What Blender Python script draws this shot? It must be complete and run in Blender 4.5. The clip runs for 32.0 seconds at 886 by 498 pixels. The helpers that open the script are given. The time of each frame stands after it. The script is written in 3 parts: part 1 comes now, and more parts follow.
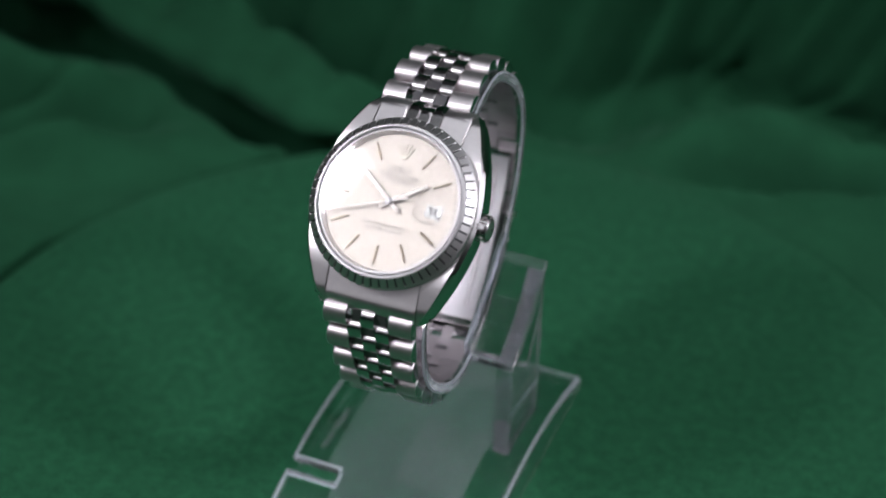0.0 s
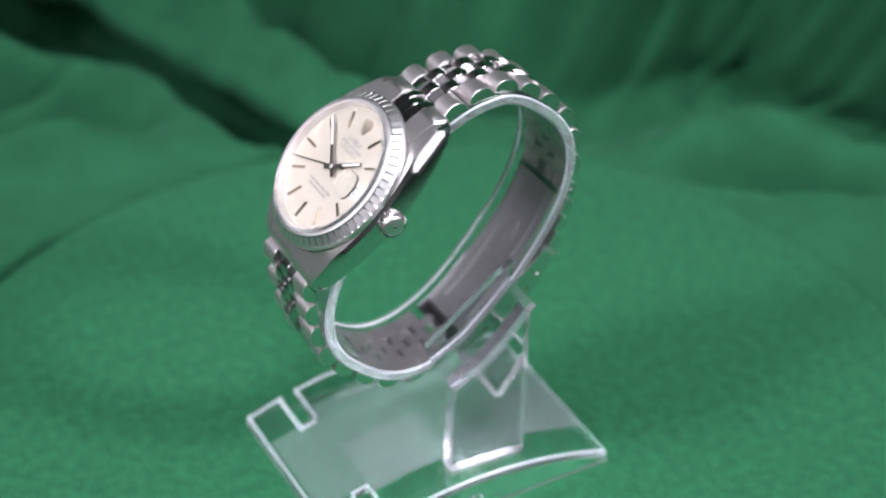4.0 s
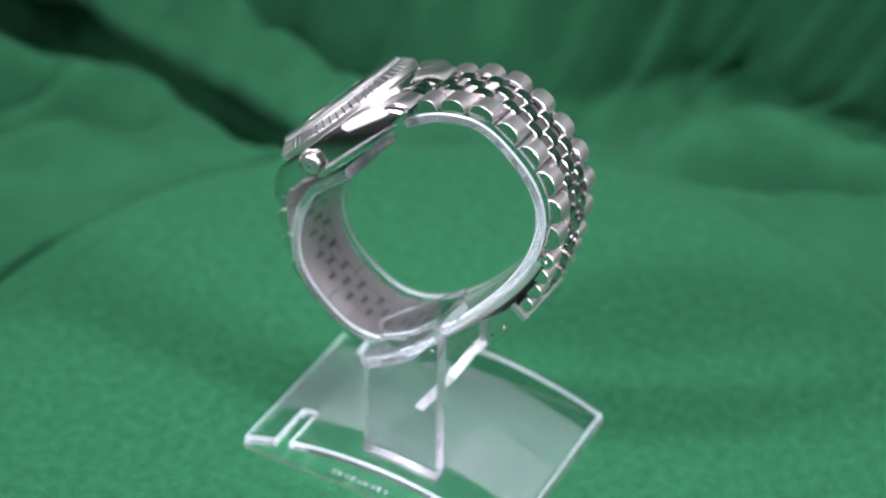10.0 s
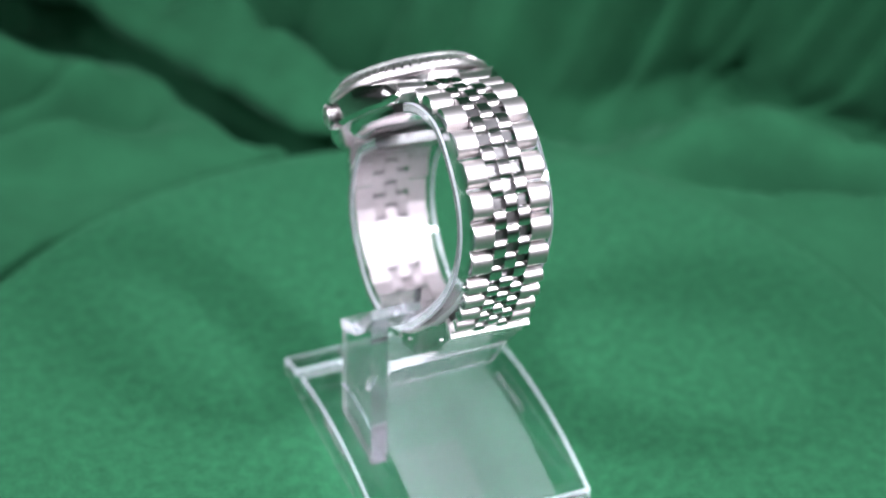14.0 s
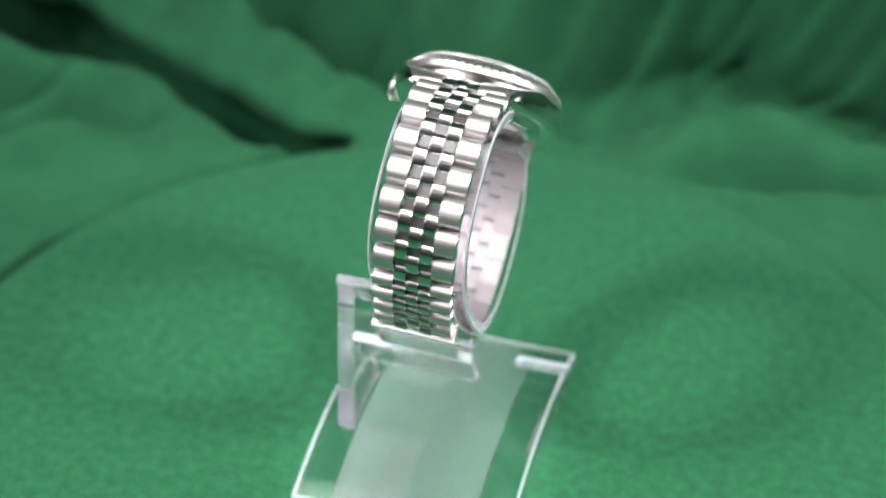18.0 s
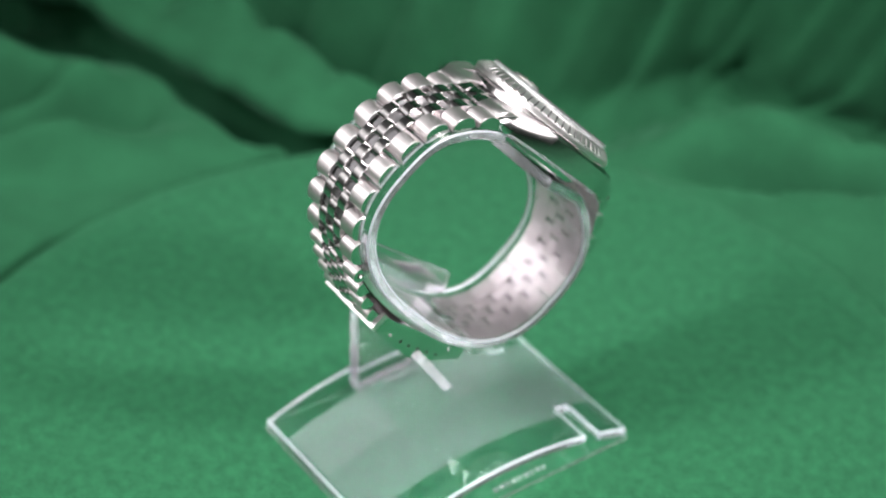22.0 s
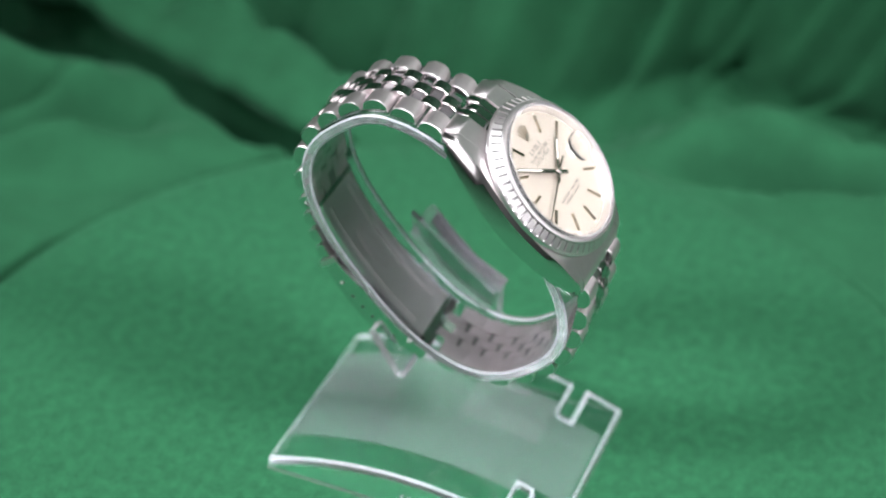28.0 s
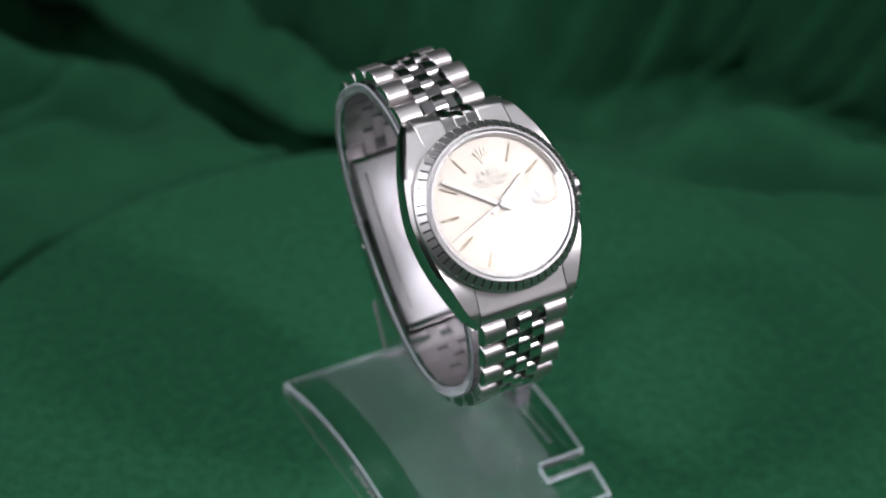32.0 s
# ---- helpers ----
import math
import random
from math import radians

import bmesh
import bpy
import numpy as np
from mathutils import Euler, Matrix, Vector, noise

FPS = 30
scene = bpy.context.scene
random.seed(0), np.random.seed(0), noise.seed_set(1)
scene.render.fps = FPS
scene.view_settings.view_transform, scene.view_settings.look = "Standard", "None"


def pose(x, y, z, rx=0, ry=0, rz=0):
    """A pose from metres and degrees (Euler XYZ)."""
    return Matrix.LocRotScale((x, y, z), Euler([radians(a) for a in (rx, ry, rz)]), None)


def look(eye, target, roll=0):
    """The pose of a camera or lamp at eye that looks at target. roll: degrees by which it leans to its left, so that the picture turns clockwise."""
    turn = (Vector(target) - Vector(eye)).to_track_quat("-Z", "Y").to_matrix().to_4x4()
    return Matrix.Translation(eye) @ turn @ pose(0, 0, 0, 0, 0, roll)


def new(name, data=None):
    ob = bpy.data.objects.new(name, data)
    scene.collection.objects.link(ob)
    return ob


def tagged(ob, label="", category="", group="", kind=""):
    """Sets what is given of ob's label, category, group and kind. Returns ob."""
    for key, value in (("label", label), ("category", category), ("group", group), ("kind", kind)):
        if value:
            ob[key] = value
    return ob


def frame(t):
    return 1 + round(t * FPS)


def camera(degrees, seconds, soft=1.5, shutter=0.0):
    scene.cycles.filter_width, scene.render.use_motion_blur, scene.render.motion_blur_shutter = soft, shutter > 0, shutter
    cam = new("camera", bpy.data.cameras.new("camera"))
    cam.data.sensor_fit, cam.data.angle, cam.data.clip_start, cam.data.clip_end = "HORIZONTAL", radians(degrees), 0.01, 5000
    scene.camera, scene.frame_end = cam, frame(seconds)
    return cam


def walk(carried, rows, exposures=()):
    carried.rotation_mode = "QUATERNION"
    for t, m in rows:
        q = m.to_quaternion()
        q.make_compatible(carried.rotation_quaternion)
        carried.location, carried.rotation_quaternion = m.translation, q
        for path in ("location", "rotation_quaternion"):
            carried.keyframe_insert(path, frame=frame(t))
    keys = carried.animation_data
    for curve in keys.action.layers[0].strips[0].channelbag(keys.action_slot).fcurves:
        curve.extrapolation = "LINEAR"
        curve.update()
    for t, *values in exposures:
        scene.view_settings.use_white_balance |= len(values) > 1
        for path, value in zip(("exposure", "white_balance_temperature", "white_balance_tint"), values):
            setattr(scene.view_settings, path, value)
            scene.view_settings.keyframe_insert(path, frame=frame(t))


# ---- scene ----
# One plan unit: 1.06 mm. Turntable axis at the origin, its felt top at z = 0.
U = 0.00106
DEG_PER_S = 9.6504
SECONDS = 32.0

cam = camera(26.42, SECONDS, soft=2.1)
EYE = Vector((0.0, -307.0, 275.9)) * U
AIM = EYE + Vector((0.000457, 0.806995, -0.590558)) * 0.36
cam.data.dof.use_dof = True
cam.data.dof.focus_distance = 352 * U
cam.data.dof.aperture_fstop = 10.0
CAM_POSE = look(EYE, AIM, 1.83)
walk(cam, [(0.0, CAM_POSE), (SECONDS, CAM_POSE)],
     exposures=[(0.0, -1.33, 6080, 12), (0.5, -1.35, 6080, 12), (1.0, -1.32, 6080, 12), (2.0, -1.20, 6080, 12), (3.0, -0.30, 6080, 12),
                (4.5, 0.25, 6080, 12), (6.0, 0.36, 6080, 12), (14.0, 0.32, 6100, 12), (17.0, 0.40, 6500, 7), (25.0, 0.36, 6450, 8),
                (28.0, 0.36, 6350, 10), (29.0, 0.36, 6300, 10), (30.0, 0.20, 6250, 10), (31.0, -0.46, 6200, 10), (31.5, -0.78, 6200, 10),
                (32.0, -1.25, 6200, 10)])


# ---- light ----
world = bpy.data.worlds.new("room_light")
scene.world = world
world.use_nodes = True
world.node_tree.nodes["Background"].inputs[0].default_value = (0.9, 0.95, 1.0, 1)
world.node_tree.nodes["Background"].inputs[1].default_value = 0.06


def softbox(name, way, distance, wide, high, watts, spread):
    """A lamp that looks at the watch from the direction way."""
    data = bpy.data.lights.new(name, "AREA")
    data.shape, data.size, data.size_y, data.energy, data.color, data.spread = "RECTANGLE", wide, high, watts, (1.0, 0.96, 0.97), radians(spread)
    lamp = new(name, data)
    target = Vector((0, 0, 60)) * U
    lamp.matrix_world = look(target + Vector(way).normalized() * distance, target)
    return lamp


# two lamps beside the camera: a bright bulb before a wide white diffuser
for side_name, bulb_way, way in (("west", (-0.650, -0.322, 0.688), (-0.730, -0.280, 0.600)), ("east", (0.664, -0.352, 0.645), (0.740, -0.270, 0.600))):
    softbox("bulb_" + side_name, bulb_way, 0.55, 0.075, 0.075, 0.28, 60)
    softbox("diffuser_" + side_name, way, 0.62, 0.66, 0.50, 0.54, 70)
overhead = bpy.data.lights.new("overhead_softbox", "AREA")
overhead.shape, overhead.size, overhead.size_y, overhead.energy, overhead.spread = "RECTANGLE", 0.62, 0.46, 0.48, radians(47)
new("overhead_softbox", overhead).matrix_world = look(Vector((0.0, -0.05, 0.88)), Vector((0, -0.02, 0.0)))
# unseen fill lamp under the ceiling, added to brighten walls and steel reflections
room_fill_lamp = bpy.data.lights.new("room_fill_lamp", "AREA")
room_fill_lamp.shape, room_fill_lamp.size, room_fill_lamp.size_y, room_fill_lamp.energy = "RECTANGLE", 1.5, 1.0, 3.2
new("room_fill_lamp", room_fill_lamp).matrix_world = pose(0, -0.5, 1.9)

# ---- materials ----
def material(name, colour, rough, metal=0.0, vary=0.1, scale=40.0, bump=0.0, fine=400.0, rough_vary=0.0, **more):
    """A principled material with variation at two scales, in object metres."""
    m = bpy.data.materials.new(name)
    m.use_nodes = True
    nodes, links = m.node_tree.nodes, m.node_tree.links
    shader = nodes["Principled BSDF"]
    coord = nodes.new("ShaderNodeTexCoord")
    big, small = nodes.new("ShaderNodeTexNoise"), nodes.new("ShaderNodeTexNoise")
    big.inputs["Scale"].default_value, small.inputs["Scale"].default_value = scale, fine
    big.inputs["Detail"].default_value, small.inputs["Detail"].default_value = 4, 3
    both = nodes.new("ShaderNodeMix")
    both.data_type = "FLOAT"
    both.inputs[0].default_value = 0.5
    for n in (big, small):
        links.new(coord.outputs["Object"], n.inputs["Vector"])
    links.new(big.outputs["Fac"], both.inputs[2])
    links.new(small.outputs["Fac"], both.inputs[3])
    ramp = nodes.new("ShaderNodeValToRGB")
    ramp.color_ramp.elements[0].position, ramp.color_ramp.elements[1].position = 0.3, 0.7
    ramp.color_ramp.elements[0].color = (*[c * (1 - vary) for c in colour], 1)
    ramp.color_ramp.elements[1].color = (*[min(1, c * (1 + vary)) for c in colour], 1)
    links.new(both.outputs[0], ramp.inputs["Fac"])
    links.new(ramp.outputs["Color"], shader.inputs["Base Color"])
    shader.inputs["Roughness"].default_value, shader.inputs["Metallic"].default_value = rough, metal
    if rough_vary:
        span = nodes.new("ShaderNodeMapRange")
        span.inputs["To Min"].default_value, span.inputs["To Max"].default_value = rough - rough_vary, rough + rough_vary
        links.new(both.outputs[0], span.inputs["Value"])
        links.new(span.outputs["Result"], shader.inputs["Roughness"])
    if bump:
        b = nodes.new("ShaderNodeBump")
        b.inputs["Strength"].default_value, b.inputs["Distance"].default_value = bump, 0.0004
        links.new(small.outputs["Fac"], b.inputs["Height"])
        links.new(b.outputs["Normal"], shader.inputs["Normal"])
    for key, value in more.items():
        shader.inputs[key.replace("_", " ")].default_value = value
    return m


def brushed(name, colour, rough, stretch, metal=1.0, vary=0.12, depth=0.12):
    """Metal with fine parallel grain: noise stretched along one axis of the part."""
    m = material(name, colour, rough, metal, vary=0.05, scale=60, fine=900)
    nodes, links = m.node_tree.nodes, m.node_tree.links
    coord, mapping, grain = nodes.new("ShaderNodeTexCoord"), nodes.new("ShaderNodeMapping"), nodes.new("ShaderNodeTexNoise")
    mapping.inputs["Scale"].default_value = stretch
    grain.inputs["Scale"].default_value, grain.inputs["Detail"].default_value = 1.0, 2
    links.new(coord.outputs["Object"], mapping.inputs["Vector"])
    links.new(mapping.outputs["Vector"], grain.inputs["Vector"])
    span = nodes.new("ShaderNodeMapRange")
    span.inputs["To Min"].default_value, span.inputs["To Max"].default_value = rough - vary, rough + vary
    links.new(grain.outputs["Fac"], span.inputs["Value"])
    links.new(span.outputs["Result"], nodes["Principled BSDF"].inputs["Roughness"])
    b = nodes.new("ShaderNodeBump")
    b.inputs["Strength"].default_value, b.inputs["Distance"].default_value = depth, 0.00005
    links.new(grain.outputs["Fac"], b.inputs["Height"])
    links.new(b.outputs["Normal"], nodes["Principled BSDF"].inputs["Normal"])
    return m


FELT = material("green_felt", (0.0178, 0.097, 0.0430), 0.95, vary=0.40, scale=330, fine=1300, bump=1.0,
                Sheen_Weight=0.12, Sheen_Roughness=0.5, Sheen_Tint=(0.3, 0.8, 0.5, 1), Specular_IOR_Level=0.1)
CLOTH = material("green_cloth", (0.0166, 0.0905, 0.0402), 0.9, vary=0.24, scale=90, fine=900, bump=0.4,
                 Sheen_Weight=0.12, Sheen_Roughness=0.4, Sheen_Tint=(0.3, 0.8, 0.5, 1), Specular_IOR_Level=0.15)
BEAD = material("polished_link_steel", (0.70, 0.67, 0.675), 0.18, 1.0, vary=0.05, scale=80, fine=1500, rough_vary=0.05)
STEEL = material("polished_steel", (0.80, 0.77, 0.775), 0.13, 1.0, vary=0.03, scale=80, fine=1500, rough_vary=0.04)
SATIN = brushed("brushed_steel", (0.64, 0.60, 0.605), 0.42, (8000, 80, 8000), vary=0.08, depth=0.08)
SATIN_CASE = brushed("brushed_case_steel", (0.80, 0.76, 0.765), 0.34, (9000, 150, 9000), vary=0.06, depth=0.06)
INNER = material("matt_link_steel", (0.43, 0.40, 0.405), 0.52, 1.0, vary=0.05, scale=90, fine=1500, rough_vary=0.05)
BLADE = material("pressed_steel", (0.93, 0.91, 0.92), 0.32, 1.0, vary=0.06, scale=60, fine=800, rough_vary=0.10, bump=0.05)
PAD = material("satin_bezel_steel", (0.82, 0.79, 0.795), 0.34, 1.0, vary=0.04, scale=90, fine=1500, rough_vary=0.05)
FLANK = material("polished_flank_steel", (0.82, 0.79, 0.795), 0.15, 1.0, vary=0.04, scale=90, fine=1500, rough_vary=0.05)
# steel with the shade of grooves and link gaps painted in; crown dot too
DARK_STEEL = material("steel_for_gap_shade_and_dot", (0.16, 0.155, 0.16), 0.4, 0.8, vary=0.1, scale=200, fine=2000)
DARK = material("black_plastic_and_hole_shade", (0.02, 0.02, 0.02), 0.6, 0.0)
GOLD = material("pale_gold", (0.40, 0.34, 0.26), 0.16, 1.0, vary=0.04, scale=200, fine=2000)
EMBLEM = material("pale_emblem_metal", (0.50, 0.46, 0.39), 0.34, 1.0, vary=0.04, scale=200, fine=2000)
HANDSTEEL = material("hand_steel", (0.40, 0.37, 0.34), 0.18, 1.0, vary=0.03, scale=200, fine=2000)
LUME = material("cream_paint", (0.82, 0.80, 0.72), 0.5, vary=0.03, scale=300, fine=2000)
PRINT = material("grey_print", (0.10, 0.095, 0.09), 0.6, vary=0.05, scale=300, fine=2000)
WHITE = material("white_disc", (0.66, 0.65, 0.62), 0.5, vary=0.03, scale=300, fine=2000)
WALL = material("grey_wall", (0.68, 0.67, 0.67), 0.9, vary=0.06, scale=2, fine=60)
CEILING = material("grey_ceiling", (0.72, 0.72, 0.72), 0.9, vary=0.05, scale=2, fine=60)
ACRYLIC = material("clear_acrylic", (0.87, 0.855, 0.88), 0.02, vary=0.01, scale=40, fine=300, rough_vary=0.015,
                   Transmission_Weight=1.0, IOR=1.46)
EDGE = material("sawn_acrylic_edge", (0.88, 0.90, 0.97), 0.22, vary=0.10, scale=60, fine=900, bump=0.3,
                Transmission_Weight=0.76, IOR=1.46)
HAZE = material("hazy_cuff_edge", (0.84, 0.87, 0.94), 0.2, vary=0.12, scale=70, fine=900, bump=0.3,
                Transmission_Weight=0.84, IOR=1.46)
# paler, half-clear material for the chamfered corners of cuff and base plate
PALE_CORNER = material("pale_acrylic_corner", (0.66, 0.69, 0.76), 0.35, vary=0.2, scale=90, fine=900, Transmission_Weight=0.45, IOR=1.46)
SAWN = material("clear_sawn_acrylic_edge", (0.86, 0.87, 0.93), 0.10, vary=0.08, scale=60, fine=900, bump=0.25,
                Transmission_Weight=0.93, IOR=1.46)
FROST = material("frosted_acrylic_corner", (0.80, 0.82, 0.88), 0.35, vary=0.15, scale=90, fine=900, Transmission_Weight=0.22, IOR=1.46)
FILM = material("frosted_film", (0.36, 0.40, 0.43), 0.5, vary=0.10, scale=50, fine=900, bump=0.1, Alpha=0.105)
THIN_FILM = material("thin_film", (0.42, 0.43, 0.46), 0.5, vary=0.10, scale=50, fine=900, bump=0.1, Alpha=0.05)
RIM = material("crystal_rim", (0.85, 0.85, 0.87), 0.15, vary=0.03, scale=60, fine=900, Transmission_Weight=0.9, IOR=1.4)
GLASS = material("crystal", (1, 1, 1), 0.0, vary=0.0, Transmission_Weight=1.0, IOR=1.5)


INK = material("black_ink", (0.02, 0.02, 0.022), 0.5, vary=0.05, scale=300, fine=2000)
LENS = material("magnifier_glass", (1, 1, 1), 0.0, vary=0.0, Transmission_Weight=1.0, IOR=1.3)


def sunray_dial():
    """Silver dial with a fine radial grain that fades from the centre."""
    m = material("silver_dial", (0.408, 0.368, 0.318), 0.40, 0.45, vary=0.03, scale=120, fine=2500)
    nodes, links = m.node_tree.nodes, m.node_tree.links
    coord, sep = nodes.new("ShaderNodeTexCoord"), nodes.new("ShaderNodeSeparateXYZ")
    links.new(coord.outputs["Object"], sep.inputs[0])
    turn = nodes.new("ShaderNodeMath")
    turn.operation = "ARCTAN2"
    links.new(sep.outputs["X"], turn.inputs[0])
    links.new(sep.outputs["Y"], turn.inputs[1])
    rays = nodes.new("ShaderNodeTexNoise")
    rays.noise_dimensions = "1D"
    rays.inputs["Scale"].default_value, rays.inputs["Detail"].default_value = 45, 3
    links.new(turn.outputs[0], rays.inputs["W"])
    b = nodes.new("ShaderNodeBump")
    b.inputs["Strength"].default_value, b.inputs["Distance"].default_value = 0.05, 0.0001
    links.new(rays.outputs["Fac"], b.inputs["Height"])
    links.new(b.outputs["Normal"], nodes["Principled BSDF"].inputs["Normal"])
    return m


DIAL = sunray_dial()


# ---- building helpers ----
def part(name, bm, mat, parent=None, label="", smooth=None, at=None):
    """Link a bmesh as one mesh object under a thing or a part. Mesh numbers are plan units. smooth: the sharpest angle shaded smooth."""
    bmesh.ops.recalc_face_normals(bm, faces=bm.faces)
    mesh = bpy.data.meshes.new(name)
    if smooth is not None:
        for f in bm.faces:
            f.smooth = True
        for e in bm.edges:
            e.smooth = len(e.link_faces) == 2 and e.calc_face_angle(0) < radians(smooth)
    bmesh.ops.scale(bm, vec=(U, U, U), verts=bm.verts)
    bm.to_mesh(mesh)
    bm.free()
    for one in mat if isinstance(mat, (tuple, list)) else (mat,):
        mesh.materials.append(one)
    ob = new(name, mesh)
    if parent is not None:
        ob.parent = parent
    if at is not None:
        ob.matrix_basis = at
    if label:
        tagged(ob, label)
    return ob


def shift(x, y, z):
    return Matrix.Translation(Vector((x, y, z)) * U)


def slab(bm, outline, z0, z1, m=None, edge_mat=0, wide=None):
    """A plate with that outline (x, y) between two heights; the rim may take another material.
    wide: rim faces longer than this stay clear, and the two ends take the rim's material."""
    m = m or Matrix()
    low = [bm.verts.new(m @ Vector((x, y, z0))) for x, y in outline]
    top = [bm.verts.new(m @ Vector((x, y, z1))) for x, y in outline]
    faces = [bm.faces.new(top), bm.faces.new(low[::-1])]
    n = len(outline)
    for i in range(n):
        f = bm.faces.new((low[i], low[(i + 1) % n], top[(i + 1) % n], top[i]))
        f.material_index = edge_mat if wide is None or (low[i].co - low[(i + 1) % n].co).length < wide else 0
    if wide is not None:
        for f in faces:
            f.material_index = edge_mat
    return faces


def bevel(bm, width, segments=2, angle=30):
    edges = [e for e in bm.edges if len(e.link_faces) == 2 and e.calc_face_angle(0) > radians(angle)]
    bmesh.ops.bevel(bm, geom=edges, offset=width, segments=segments, affect="EDGES", clamp_overlap=True)


def lathe(profile, steps, bm=None, closed=False):
    """Turn a profile of (radius, height) about z."""
    bm = bm or bmesh.new()
    rings = []
    for r, z in profile:
        if r < 1e-6:
            rings.append([bm.verts.new((0, 0, z))])
        else:
            rings.append([bm.verts.new((r * math.cos(2 * math.pi * i / steps), r * math.sin(2 * math.pi * i / steps), z)) for i in range(steps)])
    pairs = list(zip(rings, rings[1:]))
    if closed:
        pairs.append((rings[-1], rings[0]))
    for a, b in pairs:
        for i in range(steps):
            j = (i + 1) % steps
            if len(a) == 1 and len(b) == 1:
                continue
            if len(a) == 1:
                bm.faces.new((a[0], b[j], b[i]))
            elif len(b) == 1:
                bm.faces.new((a[i], a[j], b[0]))
            else:
                bm.faces.new((a[i], a[j], b[j], b[i]))
    bmesh.ops.recalc_face_normals(bm, faces=bm.faces)
    return bm


def rect(x0, y0, x1, y1):
    return [(x0, y0), (x1, y0), (x1, y1), (x0, y1)]


def round_rect(w, h, r, n=4):
    pts = []
    for cx, cy, a0 in ((w - r, h - r, 0), (r - w, h - r, 90), (r - w, r - h, 180), (w - r, r - h, 270)):
        for i in range(n + 1):
            a = radians(a0 + 90 * i / n)
            pts.append((cx + r * math.cos(a), cy + r * math.sin(a)))
    return pts


# ---- setting ----
def smooth_step(a, b, v):
    t = min(1.0, max(0.0, (v - a) / (b - a)))
    return t * t * (3 - 2 * t)


def fold(x, y, x0, y0, x1, y1, right, left, grow=0.15, fade=0.2):
    """How far a fold rises at (x, y): a soft crest from one point to another, with its own width on either side, fading at its ends."""
    dx, dy = x1 - x0, y1 - y0
    length = math.hypot(dx, dy)
    s = ((x - x0) * dx + (y - y0) * dy) / length
    side = ((x - x0) * dy - (y - y0) * dx) / length
    w = right if side > 0 else left
    ends = smooth_step(-0.05 * length, grow * length, s) * (1 - smooth_step((1 - fade) * length, 1.05 * length, s))
    return ends * math.exp(-((side / w) ** 2))


def overhang(x, y):
    """The great fold: a roll of cloth that hangs over a deep pocket on its front side. Gives height and push towards the front."""
    ax, ay = -0.728, 0.686        # along the fold, away from the turntable
    nx, ny = -0.686, -0.728       # towards the front
    bx, by = -27.5, 122.8
    s = (x - bx) * ax + (y - by) * ay
    d = (x - bx) * nx + (y - by) * ny
    ends = smooth_step(-4, 16, s)
    lip = 9 + 11 * smooth_step(6, 28, s) - 3 * smooth_step(36, 60, s) + 24 * smooth_step(70, 102, s) + 10 * smooth_step(110, 150, s)
    back = 9 + 10 * smooth_step(4, 30, s) + 8 * smooth_step(70, 110, s)
    depth = 46.0
    if d > 0:
        q = 1 - smooth_step(0.62 * lip, lip, d)
        h, to = -depth * q, d - back * (1 - d / lip) if d < lip else d
    elif d > -4:
        q = -d / 4
        h, to = -depth + (depth - 5) * q, -back
    elif d > -7:
        q = smooth_step(-4, -7, d)
        h, to = -5 + 4.0 * q, -back + (back + 5) * q
    elif d > -10:
        q = (-7 - d) / 3
        h, to = -1 + 6.5 * math.sin(q * math.pi / 2), 5 - 5 * (1 - math.cos(q * math.pi / 2))
    else:
        q = -10 - d
        h = 5.5 + 8.5 * smooth_step(0, 13, q) - 26 * smooth_step(14, 25, q)
        h -= 2.2 * math.exp(-((q - 8) / 2.6) ** 2) * smooth_step(10, 40, s)
        to = d + 10 * (1 - smooth_step(0, 34, q))
    push = to - d
    return h * ends, push * ends * nx, push * ends * ny


def crest(x):
    """Where the hung part of the cloth begins, behind the turntable."""
    knots = ((-400, 330), (-130, 248), (-90, 222), (-60, 202), (-30, 176), (-8, 158), (26, 148), (40, 150), (56, 158), (72, 169), (86, 167), (97, 151), (120, 142), (170, 140), (400, 140))
    for (x0, y0), (x1, y1) in zip(knots, knots[1:]):
        if x < x1 or x1 == 400:
            return y0 + (y1 - y0) * min(1.0, max(0.0, (x - x0) / (x1 - x0)))


